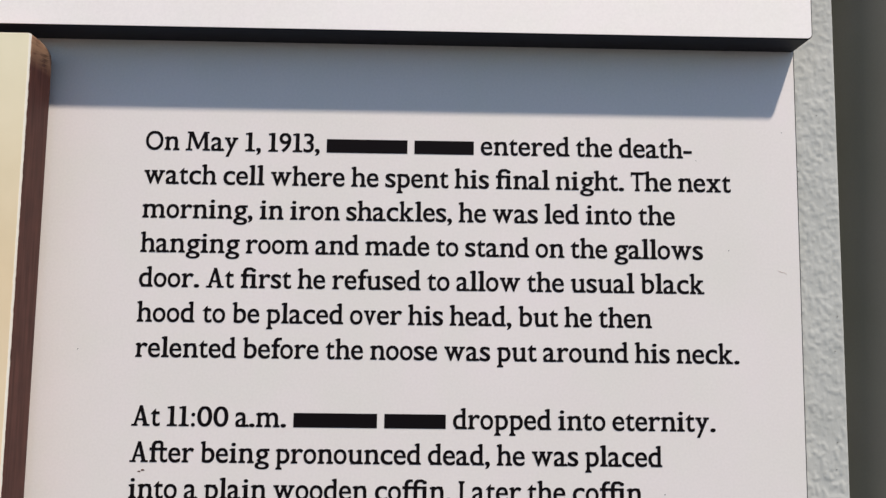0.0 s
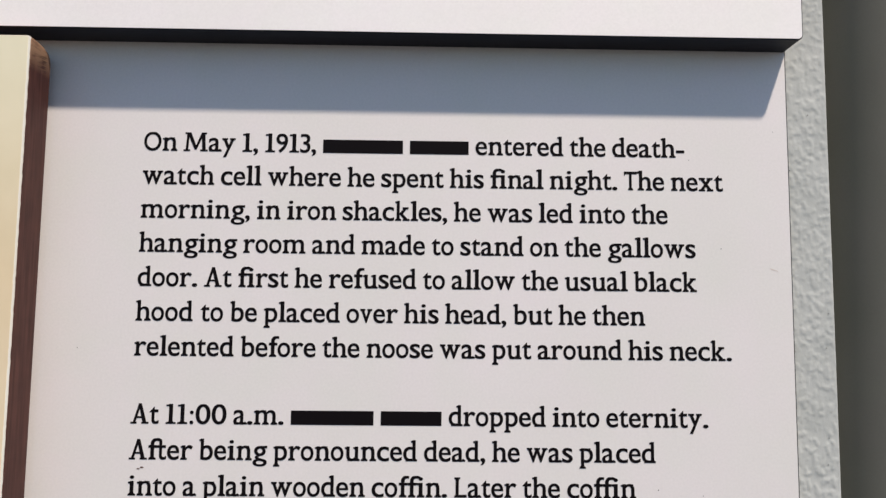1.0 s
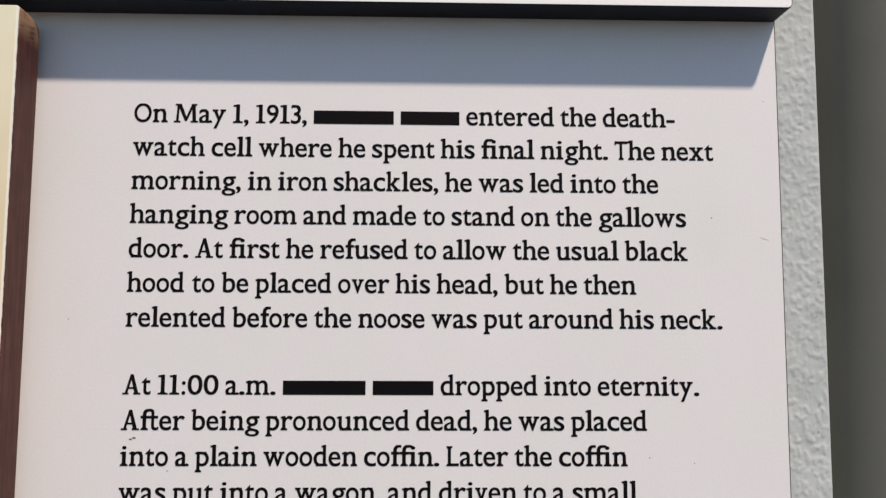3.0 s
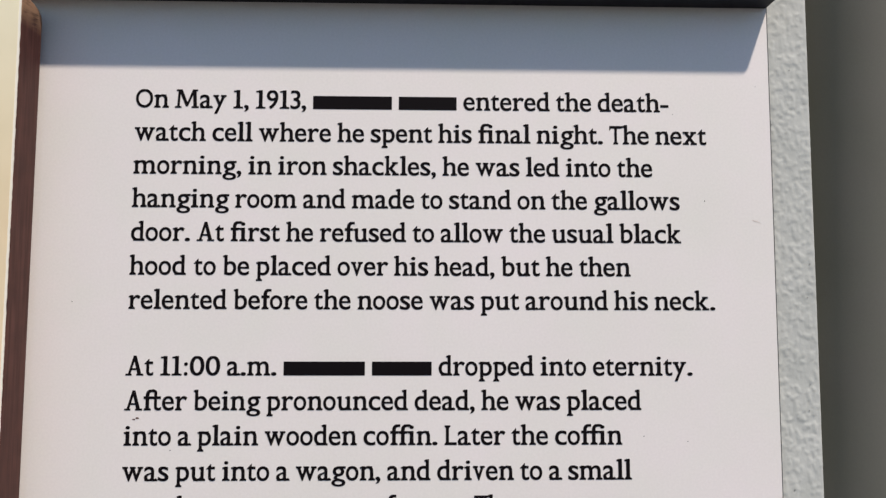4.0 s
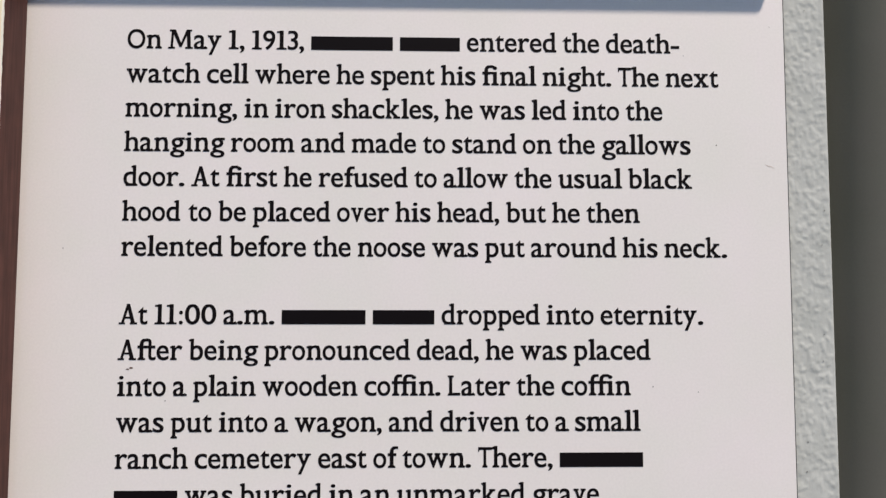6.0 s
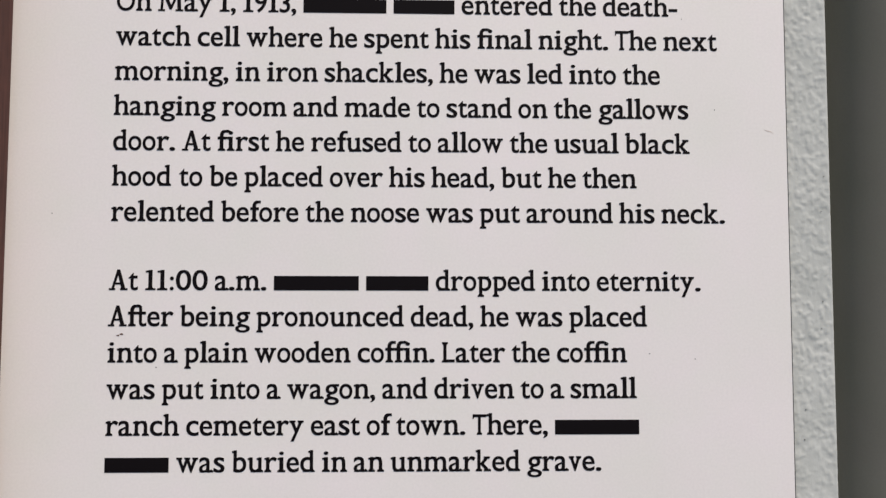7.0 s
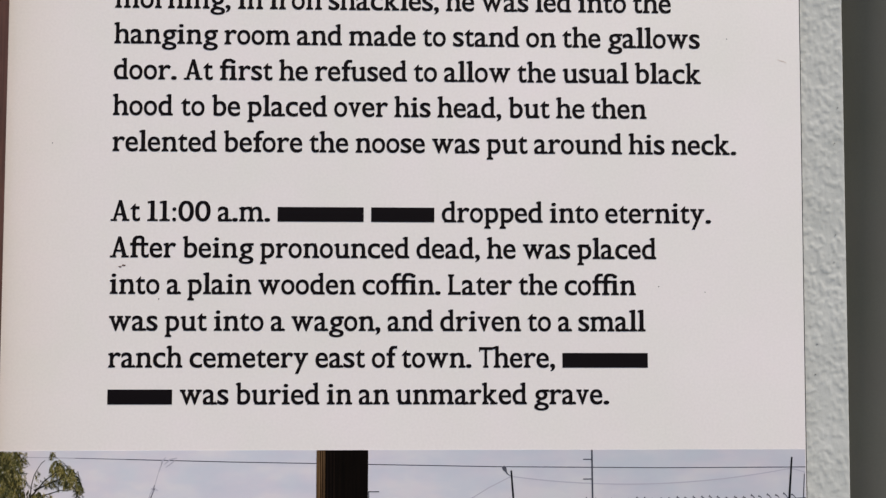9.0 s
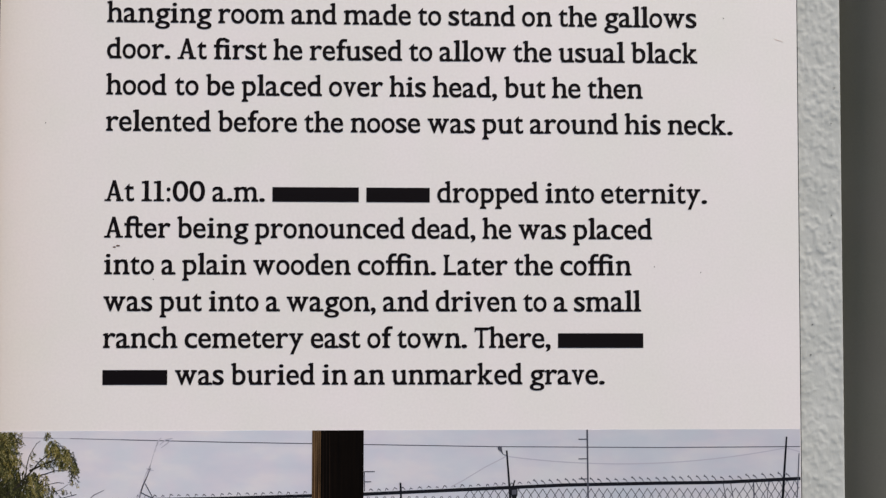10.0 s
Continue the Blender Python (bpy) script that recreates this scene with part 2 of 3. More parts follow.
BEARING = {"f": (0.026, -0.071), "h": (0.011, -0.005), "l": (0.02, -0.005), "n": (0.025, -0.003), "g": (0.03, -0.013), "r": (0.022, -0.013), "1": (0.03, 0.02), ":": (0.06, 0.05),
           "a": (0.016, -0.014), "b": (0.02, 0.02), "c": (0.03, 0.012), "s": (0.02, 0.008), "t": (0.012, 0.002), "i": (0.026, 0.016), "m": (0.019, 0.01), "d": (0.022, 0.008), "u": (0.02, 0.01)}
BOLD, STEM, SLAB, REACH = 0.004, 0.008, 0.064, 0.064
X_HEIGHT, ASCENT, CAPITAL, DESCENT = 0.505, 0.745, 0.705, -0.215
# serifs: level, which stems (all, first, last), reach to the left and right
SERIFS = {}
for letters, rows in (
    ("fhiklmnr", [("base", "all", 1, 1)]), ("pq", [("descent", "all", 1, 1)]), ("Tx", [("base", "all", 1, 1)]), ("1", [("base", "all", 1.7, 1.7)]), ("L", [("base", "first", 1, 0), ("top", "first", 1, 1)]),
    ("adu", [("base", "last", 0, 1)]), ("imnpr", [("x", "first", 1, 0)]), ("u", [("x", "all", 1, 0)]), ("vwxy", [("x", "all", 0.9, 0.9)]),
    ("bdhkl", [("top", "all", 1, 0)]), ("1", [("top", "first", 1.6, 0)]), ("k", [("x", "last", 0.7, 0.9)])):
    for letter in letters:
        SERIFS.setdefault(letter, []).extend(rows)


def sections(tris, y):
    """Where the ink of a letter lies along the height y."""
    spans = []
    for tri in tris:
        cut = []
        for (ax, ay), (bx, by) in zip(tri, tri[1:] + tri[:1]):
            if (ay - y) * (by - y) < 0:
                cut.append(ax + (bx - ax) * (y - ay) / (by - ay))
        if len(cut) == 2:
            spans.append(sorted(cut))
    spans.sort()
    merged = []
    for a, b in spans:
        if merged and a <= merged[-1][1] + 0.004:
            merged[-1][1] = max(merged[-1][1], b)
        else:
            merged.append([a, b])
    return [s for s in merged if s[1] - s[0] > 0.03]


def capital_m():
    """Splayed legs on flat feet, a deep middle, short flags at the top."""
    top, foot = CAPITAL, SLAB
    legs = [[(0.092, 0.0), (0.188, 0.0), (0.226, top), (0.140, top)], [(0.705, 0.0), (0.838, 0.0), (0.802, top), (0.672, top)]]
    middle = [[(0.140, top), (0.285, top), (0.505, 0.150), (0.425, 0.060)], [(0.672, top), (0.775, top), (0.500, 0.060), (0.425, 0.060), (0.455, 0.165)]]
    feet = [[(0.018, 0.0), (0.262, 0.0), (0.262, foot), (0.018, foot)], [(0.635, 0.0), (0.908, 0.0), (0.908, foot), (0.635, foot)]]
    flags = [[(0.066, top), (0.200, top), (0.200, top - foot), (0.066, top - foot)], [(0.720, top), (0.866, top), (0.866, top - foot), (0.720, top - foot)]]
    return legs + middle + feet + flags


def capital_a():
    """A thin left stroke, a full right one, flat feet."""
    top, foot = CAPITAL + 0.012, SLAB
    strokes = [[(0.080, 0.0), (0.176, 0.0), (0.384, top), (0.288, top)], [(0.452, 0.0), (0.596, 0.0), (0.392, top), (0.276, top)]]
    bar = [[(0.158, 0.198), (0.505, 0.198), (0.486, 0.262), (0.178, 0.262)]]
    feet = [[(0.012, 0.0), (0.236, 0.0), (0.236, foot), (0.012, foot)], [(0.404, 0.0), (0.658, 0.0), (0.658, foot), (0.404, foot)]]
    return strokes + bar + feet


def join(pair, step):
    """What binds two letters cast as one: a shared bar, and a hook that runs into the dot. In ems from the first letter."""
    first, second = (SHAPES[c] for c in pair)
    bar = CAPITAL if pair == "Th" else X_HEIGHT
    start = max(x for f in first for x, y in f if abs(y - bar) < 0.06) - 0.03
    end = step + min(x for f in second for x, y in f if abs(y - bar) < 0.06 or pair == "Th") + 0.07
    made = [[(start, bar - 0.07), (end, bar - 0.07), (end, bar - 0.004), (start, bar - 0.004)]]
    hook = max(x for f in first for x, y in f if y > 0.62)
    if pair == "fi":
        # the hook runs into the dot
        dots = [(x, y) for f in second for x, y in f if y > 0.57]
        dot, crown = step + sum(x for x, _ in dots) / len(dots), max(y for _, y in dots)
        made.append([(hook - 0.09, ASCENT - 0.068), (hook - 0.01, ASCENT - 0.075), (dot + 0.01, crown - 0.09), (dot + 0.045, crown - 0.03), (dot + 0.01, crown + 0.005), (hook, ASCENT + 0.006), (hook - 0.08, ASCENT)])
    if pair == "ft":
        # the hook arches over and runs down into the next stem
        (a, b), = sections([[f[0], f[k], f[k + 1]] for f in second for k in range(1, len(f) - 1)], 0.3)[:1]
        a, b = a + step, b + step
        outer = [(hook - 0.10, ASCENT + 0.002), ((hook + a) / 2 - 0.03, ASCENT + 0.012), (a + 0.02, ASCENT - 0.002), (b - 0.015, ASCENT - 0.045), (b, ASCENT - 0.12), (b, X_HEIGHT - 0.02)]
        inner = [(hook - 0.10, ASCENT - 0.068), ((hook + a) / 2 - 0.03, ASCENT - 0.066), (a - 0.025, ASCENT - 0.078), (a - 0.004, ASCENT - 0.105), (a, ASCENT - 0.15), (a, X_HEIGHT - 0.02)]
        made += [[p, q, r, t] for p, q, r, t in zip(outer, outer[1:], inner[1:], inner)]
    return made


def letter_shape(ch):
    """Triangles and quads of one letter in ems, from x 0 to its advance."""
    if ch in "MA":
        return capital_m() if ch == "M" else capital_a()
    curve = bpy.data.curves.new("letter", "FONT")
    bold = BOLD
    curve.body, curve.offset, curve.resolution_u = ch, bold, 5
    ob = new("letter", curve)
    me = bpy.data.meshes.new_from_object(ob.evaluated_get(bpy.context.evaluated_depsgraph_get()))
    small = ch.islower()
    if small:
        known, wanted = (-0.23 - bold, -bold, 0.449 + bold, 0.682 + bold), (DESCENT, 0.0, X_HEIGHT, ASCENT)
    else:
        known, wanted = (-0.13, -bold, 0.682 + bold), (-0.13, 0.0, CAPITAL)
    flat = [(v.co.x * 1.13, float(np.interp(v.co.y, known, wanted))) for v in me.vertices]
    # the pen is held broad: stems come out fuller than bars
    faces = [[(flat[k][0] + shift, flat[k][1]) for k in p.vertices] for shift in (-STEM, STEM) for p in me.polygons]
    OUTLINES[ch] = len(me.polygons)
    bpy.data.objects.remove(ob)
    bpy.data.curves.remove(curve)
    bpy.data.meshes.remove(me)
    tris = [[f[0], f[k], f[k + 1]] for f in faces for k in range(1, len(f) - 1)]
    levels = {"base": (0.0, 1), "x": (X_HEIGHT, -1), "top": (ASCENT if small else CAPITAL, -1), "descent": (DESCENT, 1)}
    for level, which, left, right in SERIFS.get(ch, ()):
        y, way = levels[level]
        stems = sections(tris, y + way * 0.05)
        if ch == "f" or ch == "r":
            stems = stems[:1]
        stems = {"all": stems, "first": stems[:1], "last": stems[-1:]}[which]
        for a, b in stems:
            a, b, h = a - left * REACH, b + right * REACH, y + way * SLAB
            drop = 0.028 if level in ("x", "top") and not right else 0.0
            faces.append([(a, y + (way * drop)), (b, y), (b, h), (a + 0.012, h + way * drop)])
            # the serif runs into its stem in a small curve
            if left:
                root = a + left * REACH
                faces.append([(root - 0.042, h), (root, h), (root, h + way * 0.052), (root - 0.012, h + way * 0.018)])
            if right:
                root = b - right * REACH
                faces.append([(root + 0.042, h), (root, h), (root, h + way * 0.052), (root + 0.012, h + way * 0.018)])
    if ch == "T":
        arm = min(x for f in faces for x, _ in f)
        faces.append([(arm - 0.004, CAPITAL - 0.16), (arm + 0.045, CAPITAL - 0.16), (arm + 0.09, CAPITAL - 0.04), (arm + 0.015, CAPITAL)])
    xs = [x for f in faces for x, _ in f]
    lsb, rsb = BEARING.get(ch, (0.02, 0.018))
    x0, wide = min(xs), max(xs) - min(xs)
    ink = ADVANCE[ch] - lsb - rsb
    return [[(lsb + (x - x0) / wide * ink, y) for x, y in f] for f in faces]


SHAPES, OUTLINES = {}, {}


def lift(ch, n):
    """Overlapping strokes lie a few thousandths of a millimetre over one another."""
    whole = OUTLINES.get(ch, 0)
    return 0.0 if n < whole else 0.000005 if n < 2 * whole else 0.00001 + 0.000003 * (n - 2 * whole)


def set_line(text, z, y):
    """One line of lettering on its baseline; a number in braces is a plain bar of that many ems."""
    bm, x = bmesh.new(), LEFT
    k, last = 0, ""
    while k < len(text):
        ch = text[k]
        if ch == "{":
            end = text.index("}", k)
            wide = float(text[k + 1:end]) * EM
            patch(bm, [(x + 0.0003, z), (x + wide - 0.0003, z), (x + wide - 0.0003, z + X_HEIGHT * EM), (x + 0.0003, z + X_HEIGHT * EM)], y)
            x, k = x + wide, end + 1
            continue
        if ch not in " ~":
            if ch not in SHAPES:
                SHAPES[ch] = letter_shape(ch)
            bound = join(last + ch, ADVANCE[last]) if last + ch in ("fi", "ff", "ft", "Th") else []
            bound = [[(px - ADVANCE[last], pz) for px, pz in f] for f in bound]
            for n, f in enumerate(SHAPES[ch] + bound):
                patch(bm, [(x + px * EM, z + pz * EM) for px, pz in f], y - lift(ch, n))
        x, k, last = x + ADVANCE[ch] * EM, k + 1, ch
    return bm


# ---- the building ----
def wall_grid(x0, x1, z0, z1, y):
    """The plastered front: finely lumped beside the sign, with a slightly rounded outer corner on its right and a return behind."""
    step, r = 0.0006, 0.0008
    xs = [x0, x0 / 2, -0.3, 0.1, 0.15] + [0.153 + step * k for k in range(int((x1 - r - 0.153) / step))]
    zs = [z0, 0.6, 1.1] + [1.21 + step * k for k in range(720)] + [1.66, 2.0, z1]
    cols = [(x, y) for x in xs]
    fine = len(cols)
    for k in range(7):
        w = radians(15 * k)
        cols.append((x1 - r + r * math.sin(w), y + r - r * math.cos(w)))
    cols += [(x1, 0.1), (x1, 0.5)]
    bm = bmesh.new()
    rows = []
    for z in zs:
        row = []
        for k, (x, yy) in enumerate(cols):
            lump = 0.0
            if 4 < k < fine + 7:
                drift = 0.5 * noise.noise((x * 120, 3, z * 120))
                blob = noise.noise((x * 500 + drift, 1.7, z * 350 - drift)) + 0.4 * noise.noise((x * 860, 6.1, z * 640))
                blob = min(1.0, max(0.0, (blob + 0.12) / 0.55))
                pit = noise.noise((x * 300, 4.2, z * 240 + 7))
                lump = 0.00024 * blob * blob * (3 - 2 * blob) + 0.00016 * noise.noise((x * 150, 9.2, z * 110)) - 0.0003 * max(0.0, pit - 0.35)
                # a coarser patch where the plaster was mended
                lump *= (0.9 if k < fine else 0.35) * (1 + 0.3 * math.exp(-((z - 1.372) / 0.02) ** 2))
            row.append(bm.verts.new((x, yy - lump, z)))
        rows.append(row)
    for a, b in zip(rows, rows[1:]):
        for k in range(len(cols) - 1):
            bm.faces.new((a[k], a[k + 1], b[k + 1], b[k]))
    return bm


def pipe(x, y, radius, height):
    """A plain round post, leaned so that its visible side shades darker upwards, open where it meets the ground and the
    lintel.
    """
    bm = bmesh.new()
    rings = [[bm.verts.new((x + 0.03 * (z - 1.36) + radius * math.cos(k * math.pi / 64), y + radius * math.sin(k * math.pi / 64), z)) for k in range(128)] for z in (0.0, height)]
    a, b = rings
    for k in range(128):
        bm.faces.new((a[k], a[(k + 1) % 128], b[(k + 1) % 128], b[k]))
    return bm


WALL_Y, CORNER = 0.004, 0.1814
tagged(put("ground", box(-400, 400, -400, 400, -0.3, 0.0), PAVING), "worn grey asphalt in front of the building", "ground", kind="structure")
wall = tagged(put("wall_front", wall_grid(-3.0, CORNER, 0.0, 3.2, WALL_Y), STUCCO, smooth=True), "pale grey-green painted stucco wall with fine lumpy texture", "wall", kind="structure")
tagged(put("wall_core", box(-3.0, CORNER - 0.004, 0.0085, 0.5, 0.0, 3.2), STUCCO), "solid pale grey stucco pier behind the sign", "wall", kind="structure")
tagged(put("wall_recess", box(-3.0, 4.0, 0.5, 0.7, 0.0, 3.2), INNER), "stucco wall set back, its colour darkened for shade", "wall", kind="structure")
tagged(put("wall_right", box(1.2, 4.0, WALL_Y, 0.5, 0.0, 3.2), STUCCO), "pale grey-green stucco wall beyond the recess", "wall", kind="structure")
# out of view, added to keep the sun off the recess wall
tagged(put("lintel", box(CORNER, 1.2, WALL_Y, 0.5, 2.05, 3.2), STUCCO), "unseen stucco lintel added to shade the recess", "lintel", kind="structure")

tagged(put("round_post", pipe(0.2440, 0.060, 0.045, 2.05), OLIVE, smooth=True), "grey-olive painted round post close beside the wall's corner", "post")

# ---- the sign ----
THICK = 0.016
X_LEFT, X_RIGHT, Z_LOW = -0.62, 0.1608, 1.17

panel = put("information_panel", slab(outline(X_LEFT, X_RIGHT, Z_LOW, 1.80, 0.001), 0.0003, WALL_Y - 0.0002, 0.0002), BLACK)
tagged(panel, "white laminate information panel with black lettering and a printed photo", "sign panel")
put("face", slab(outline(X_LEFT + 0.0005, X_RIGHT - 0.0006, Z_LOW + 0.0005, 1.7995, 0.0008), 0.0, 0.0006), WHITE, panel, "matt white laminate face")

header = put("header_panel", slab(outline(X_LEFT, 0.1616, 1.5586, 1.80, 0.0026), -THICK + 0.0003, 0.0, 0.0003), BLACK)
tagged(header, "thick white header panel with dark edges above the text", "sign panel")
put("face", slab(outline(X_LEFT + 0.0004, 0.1616 - 0.0006, 1.5591, 1.7996, 0.0018), -THICK, -THICK + 0.0006), HEADER_WHITE, header, "matt white laminate face")

PROUD, BACK, B_RIGHT, B_TOP = -0.0247, -0.0065, -0.1737, 1.5519


def board_core():
    """The board's wooden core: crisp in front, its corner and back edge rubbed round."""
    bm = bmesh.new()
    rings = []
    for y, inset, r in ((PROUD + 0.0004, 0.0003, 0.0018), (PROUD + 0.0008, 0.0, 0.0020), (-0.0170, 0.0, 0.0024), (-0.0125, 0.0, 0.0034), (-0.0090, 0.0, 0.0048), (-0.0076, 0.0, 0.0060), (BACK, 0.0004, 0.0068)):
        rings.append([bm.verts.new((x, y, z)) for x, z in outline(X_LEFT + inset, B_RIGHT - inset, Z_LOW + inset, B_TOP - inset, r)])
    n = len(rings[0])
    bm.faces.new(rings[0])
    bm.faces.new(rings[-1][::-1])
    for a, b in zip(rings, rings[1:]):
        for k in range(n):
            bm.faces.new((a[k], b[k], b[(k + 1) % n], a[(k + 1) % n]))
    return bm


def scrape(z, y0, y1, width, lean):
    """A dark scrape across the board's worn side."""
    bm = bmesh.new()
    x = B_RIGHT + 0.00008
    mid = (y0 + y1) / 2
    bm.faces.new([bm.verts.new((x, y, h)) for y, h in ((y0, z), (mid, z + lean / 2 - width / 2), (y1, z + lean), (mid, z + lean / 2 + width / 2))])
    put("scrape", bm, DARK_WOOD, board, "dark scrape in the wood")


board = put("cream_board", board_core(), BROWN, smooth=False)
tagged(board, "cream printed board with worn reddish-brown edges beside the text", "sign panel")
put("paper_edge", slab(outline(X_LEFT + 0.0004, B_RIGHT - 0.0002, Z_LOW + 0.0004, B_TOP - 0.0003, 0.0012, 0.00014, 3), PROUD + 0.0001, PROUD + 0.0008), PAPER, board, "chipped white paper edge")
put("face", slab(outline(X_LEFT + 0.0006, B_RIGHT - 0.0011, Z_LOW + 0.0006, B_TOP - 0.0005, 0.0010, 0.00018, 11), PROUD, PROUD + 0.0007), CREAM, board, "cream printed laminate face")
put("spacer", slab(outline(X_LEFT + 0.03, B_RIGHT - 0.03, Z_LOW + 0.03, B_TOP - 0.03, 0.002), BACK, 0.0, 0.0), BROWN, board, "brown spacer behind the board")

for k in range(8):
    z, y0, y1, width, lean = 1.5396 + 0.00085 * k, -0.0150 - 0.006 * (k * 0.618 % 1), -0.0090, 0.00022 + 0.0002 * (k * 0.37 % 1), 0.0010
    scrape(z, y0, y1, width, lean)

# ---- the text ----
INK_Y = -0.00012
FIRST, SECOND = 1.5081, 1.3867
PARAGRAPHS = (
    (FIRST, ("On May 1, 1913, {3.02} {2.24} entered the death-", "watch cell where he spent his final night. The next", "morning, in iron shackles, he was led into the",
             "hanging room and made to stand on the gallows", "door. At first he refused to allow the usual black", "hood~ to be placed over his head, but he then",
             "relented before the noose was put around his neck.")),
    (SECOND, ("At 11:00 a.m. {3.02} {2.24} dropped into eternity.", "After being pronounced dead, he was placed", "into a plain wooden coffin. Later the coffin",
              "was put into a wagon, and driven to a small", "ranch cemetery east of town. There, {3.02}", "{2.24} was buried in an unmarked grave.")))
for top, lines in PARAGRAPHS:
    for k, text in enumerate(lines):
        put("text_line", set_line(text, top - PITCH * k, INK_Y), INK, panel, "line of printed black serif lettering")

# ---- the printed photograph at the panel's foot ----
PHOTO_TOP, PHOTO_LOW, PX0, PX1 = 1.2908, 1.19, -0.45, X_RIGHT - 0.0009
photo = put("printed_photo", slab(outline(PX0, PX1, PHOTO_LOW, PHOTO_TOP), -0.00006, 0.0002), SKY_INK, panel, "printed photo of a fence, post and tree under a pale sky")

photo.location.z = 0.0003


def rail_height(x):
    """The fence's top rail climbs and levels out to the right."""
    return float(np.interp(x, (-0.45, -0.0837, -0.0465, -0.0241, 0.0599, 0.10, 0.1256, 0.16), (1.258, 1.2628, 1.2637, 1.2643, 1.2677, 1.2683, 1.2685, 1.2700)))


def sub(name, bm, mat, label=""):
    return put(name, bm, mat, photo, label)


def cable(pts, width, mat, name="cable"):
    bm = bmesh.new()
    ribbon(bm, pts, width, -0.00010)
    sub(name, bm, mat)


def hung(a, low, b, n=16):
    """A slack cable through three points."""
    pts = []
    for k in range(n + 1):
        x = a[0] + (b[0] - a[0]) * k / n
        pts.append((x, sum(p[1] * (x - q[0]) * (x - r[0]) / ((p[0] - q[0]) * (p[0] - r[0])) for p, q, r in ((a, low, b), (low, a, b), (b, a, low)))))
    return pts


cable([(-0.170, 1.2882), (-0.146, 1.2877)], 0.0003, FAINT_INK)
cable([(-0.146, 1.2877), (-0.125, 1.28715)], 0.00032, MIDDLE_INK)
cable([(-0.125, 1.28715), (-0.082, 1.2860), (0.03, 1.2838), (0.10, 1.2832), (PX1, 1.2834)], 0.00034, MESH_INK)
cable([(0.012, 1.2672), (0.017, 1.2698), (0.026, 1.2752), (0.0348, 1.2796)], 0.0004, FAINT_INK)
cable(hung((0.0348, 1.2798), (0.085, 1.2764), (0.1538, 1.2829)), 0.0004, FAINT_INK)
cable([(0.1538, 1.2829), (PX1, 1.2812)], 0.0004, FAINT_INK)


def fence():
    bm, rng = bmesh.new(), random.Random(4)
    step, drop = 0.0034, 0.0058
    x = -0.14
    while x < PX1 + 0.08:
        for lean in (1, -1):
            pts = []
            for k in range(27):
                z = 1.272 - drop * k / 2
                px = x + lean * step * k / 2 + rng.uniform(-0.00012, 0.00012)
                if -0.14 < px < PX1 - 0.0004 and PHOTO_LOW + 0.001 < z < rail_height(px) + 0.0002:
                    bend = 0.00016 * (1 if k % 2 else -1) * lean
                    pts.append((px + bend, z))
                else:
                    if len(pts) > 1:
                        ribbon(bm, pts, 0.0003, -0.00009)
                    pts = []
            if len(pts) > 1:
                ribbon(bm, pts, 0.0003, -0.00009)
        x += step
    sub("chain_link", bm, MESH_INK, "grey chain-link mesh")
    x = -0.118
    while x < PX1 - 0.002:
        if not -0.048 < x < -0.024:
            hook = bmesh.new()
            z, s = rail_height(x) + 0.0006, rng.uniform(0.5, 0.8) * (0.75 if x < 0.045 else 1.0)
            if x < 0.045:
                ribbon(hook, [(x - rng.uniform(0.0008, 0.0016) * s, z + rng.uniform(-0.0002, 0.0008)), (x, z + 0.0027 * s), (x + 0.0005, z + 0.0022 * s), (x + 0.0022 * s, z + rng.uniform(0.0002, 0.0009))], [0.0001, 0.00045, 0.00045, 0.0001], -0.00009)
            else:
                ribbon(hook, [(x - 0.0009, z + 0.0034 * s), (x - 0.0012, z + 0.0028 * s), (x - 0.0003, z + 0.0022 * s), (x + 0.0012 * s, z)], [0.0004, 0.0007, 0.0004, 0.0002], -0.00009)
            sub("wire_end", hook, MESH_INK)
        x += 0.00345 + rng.uniform(-0.0003, 0.0003)
    for a, b in ((-0.14, -0.0462), (-0.0252, PX1)):
        bm = bmesh.new()
        n = 24
        ribbon(bm, [(a + (b - a) * k / n, rail_height(a + (b - a) * k / n)) for k in range(n + 1)], 0.0014, -0.00012)
        sub("fence_rail", bm, STEEL_INK, "dark top rail")


fence()


def pole(name, pts, width, mat=None):
    bm = bmesh.new()
    ribbon(bm, pts, width, -0.00014)
    return sub(name, bm, mat or STEEL_INK)


pole("pole", [(0.0352, 1.2822), (0.0360, 1.272), (0.0367, 1.262), (0.0372, PHOTO_LOW)], [0.0007, 0.0008, 0.0010, 0.0011])
pole("pole", [(0.1541, 1.2876), (0.1531, 1.274), (0.1522, 1.2615), (0.147, PHOTO_LOW)], [0.0007, 0.0009, 0.0011, 0.0012])
pole("pole", [(0.0692, PHOTO_TOP), (0.0695, 1.262), (0.070, PHOTO_LOW)], 0.0007, MESH_INK)
pole("stake", [(-0.0093, 1.2690), (-0.0090, 1.262), (-0.0086, PHOTO_LOW)], 0.0008)
pole("stake", [(0.1594, 1.2806), (0.1584, 1.262), (0.157, PHOTO_LOW)], 0.0004, MESH_INK)
pole("stake", [(-0.0244, 1.2738), (-0.0243, 1.2655)], 0.0004, MESH_INK)
for x0, x1, w in ((0.1398, 0.1404, 0.0005), (0.1268, 0.1320, 0.0003), (0.1300, 0.1345, 0.0003), (0.1462, 0.1440, 0.0003)):
    pole("stake", [(x0, rail_height(x0) - 0.0004), ((x0 + x1) / 2, 1.255), (x1, 1.24)], w, MESH_INK)
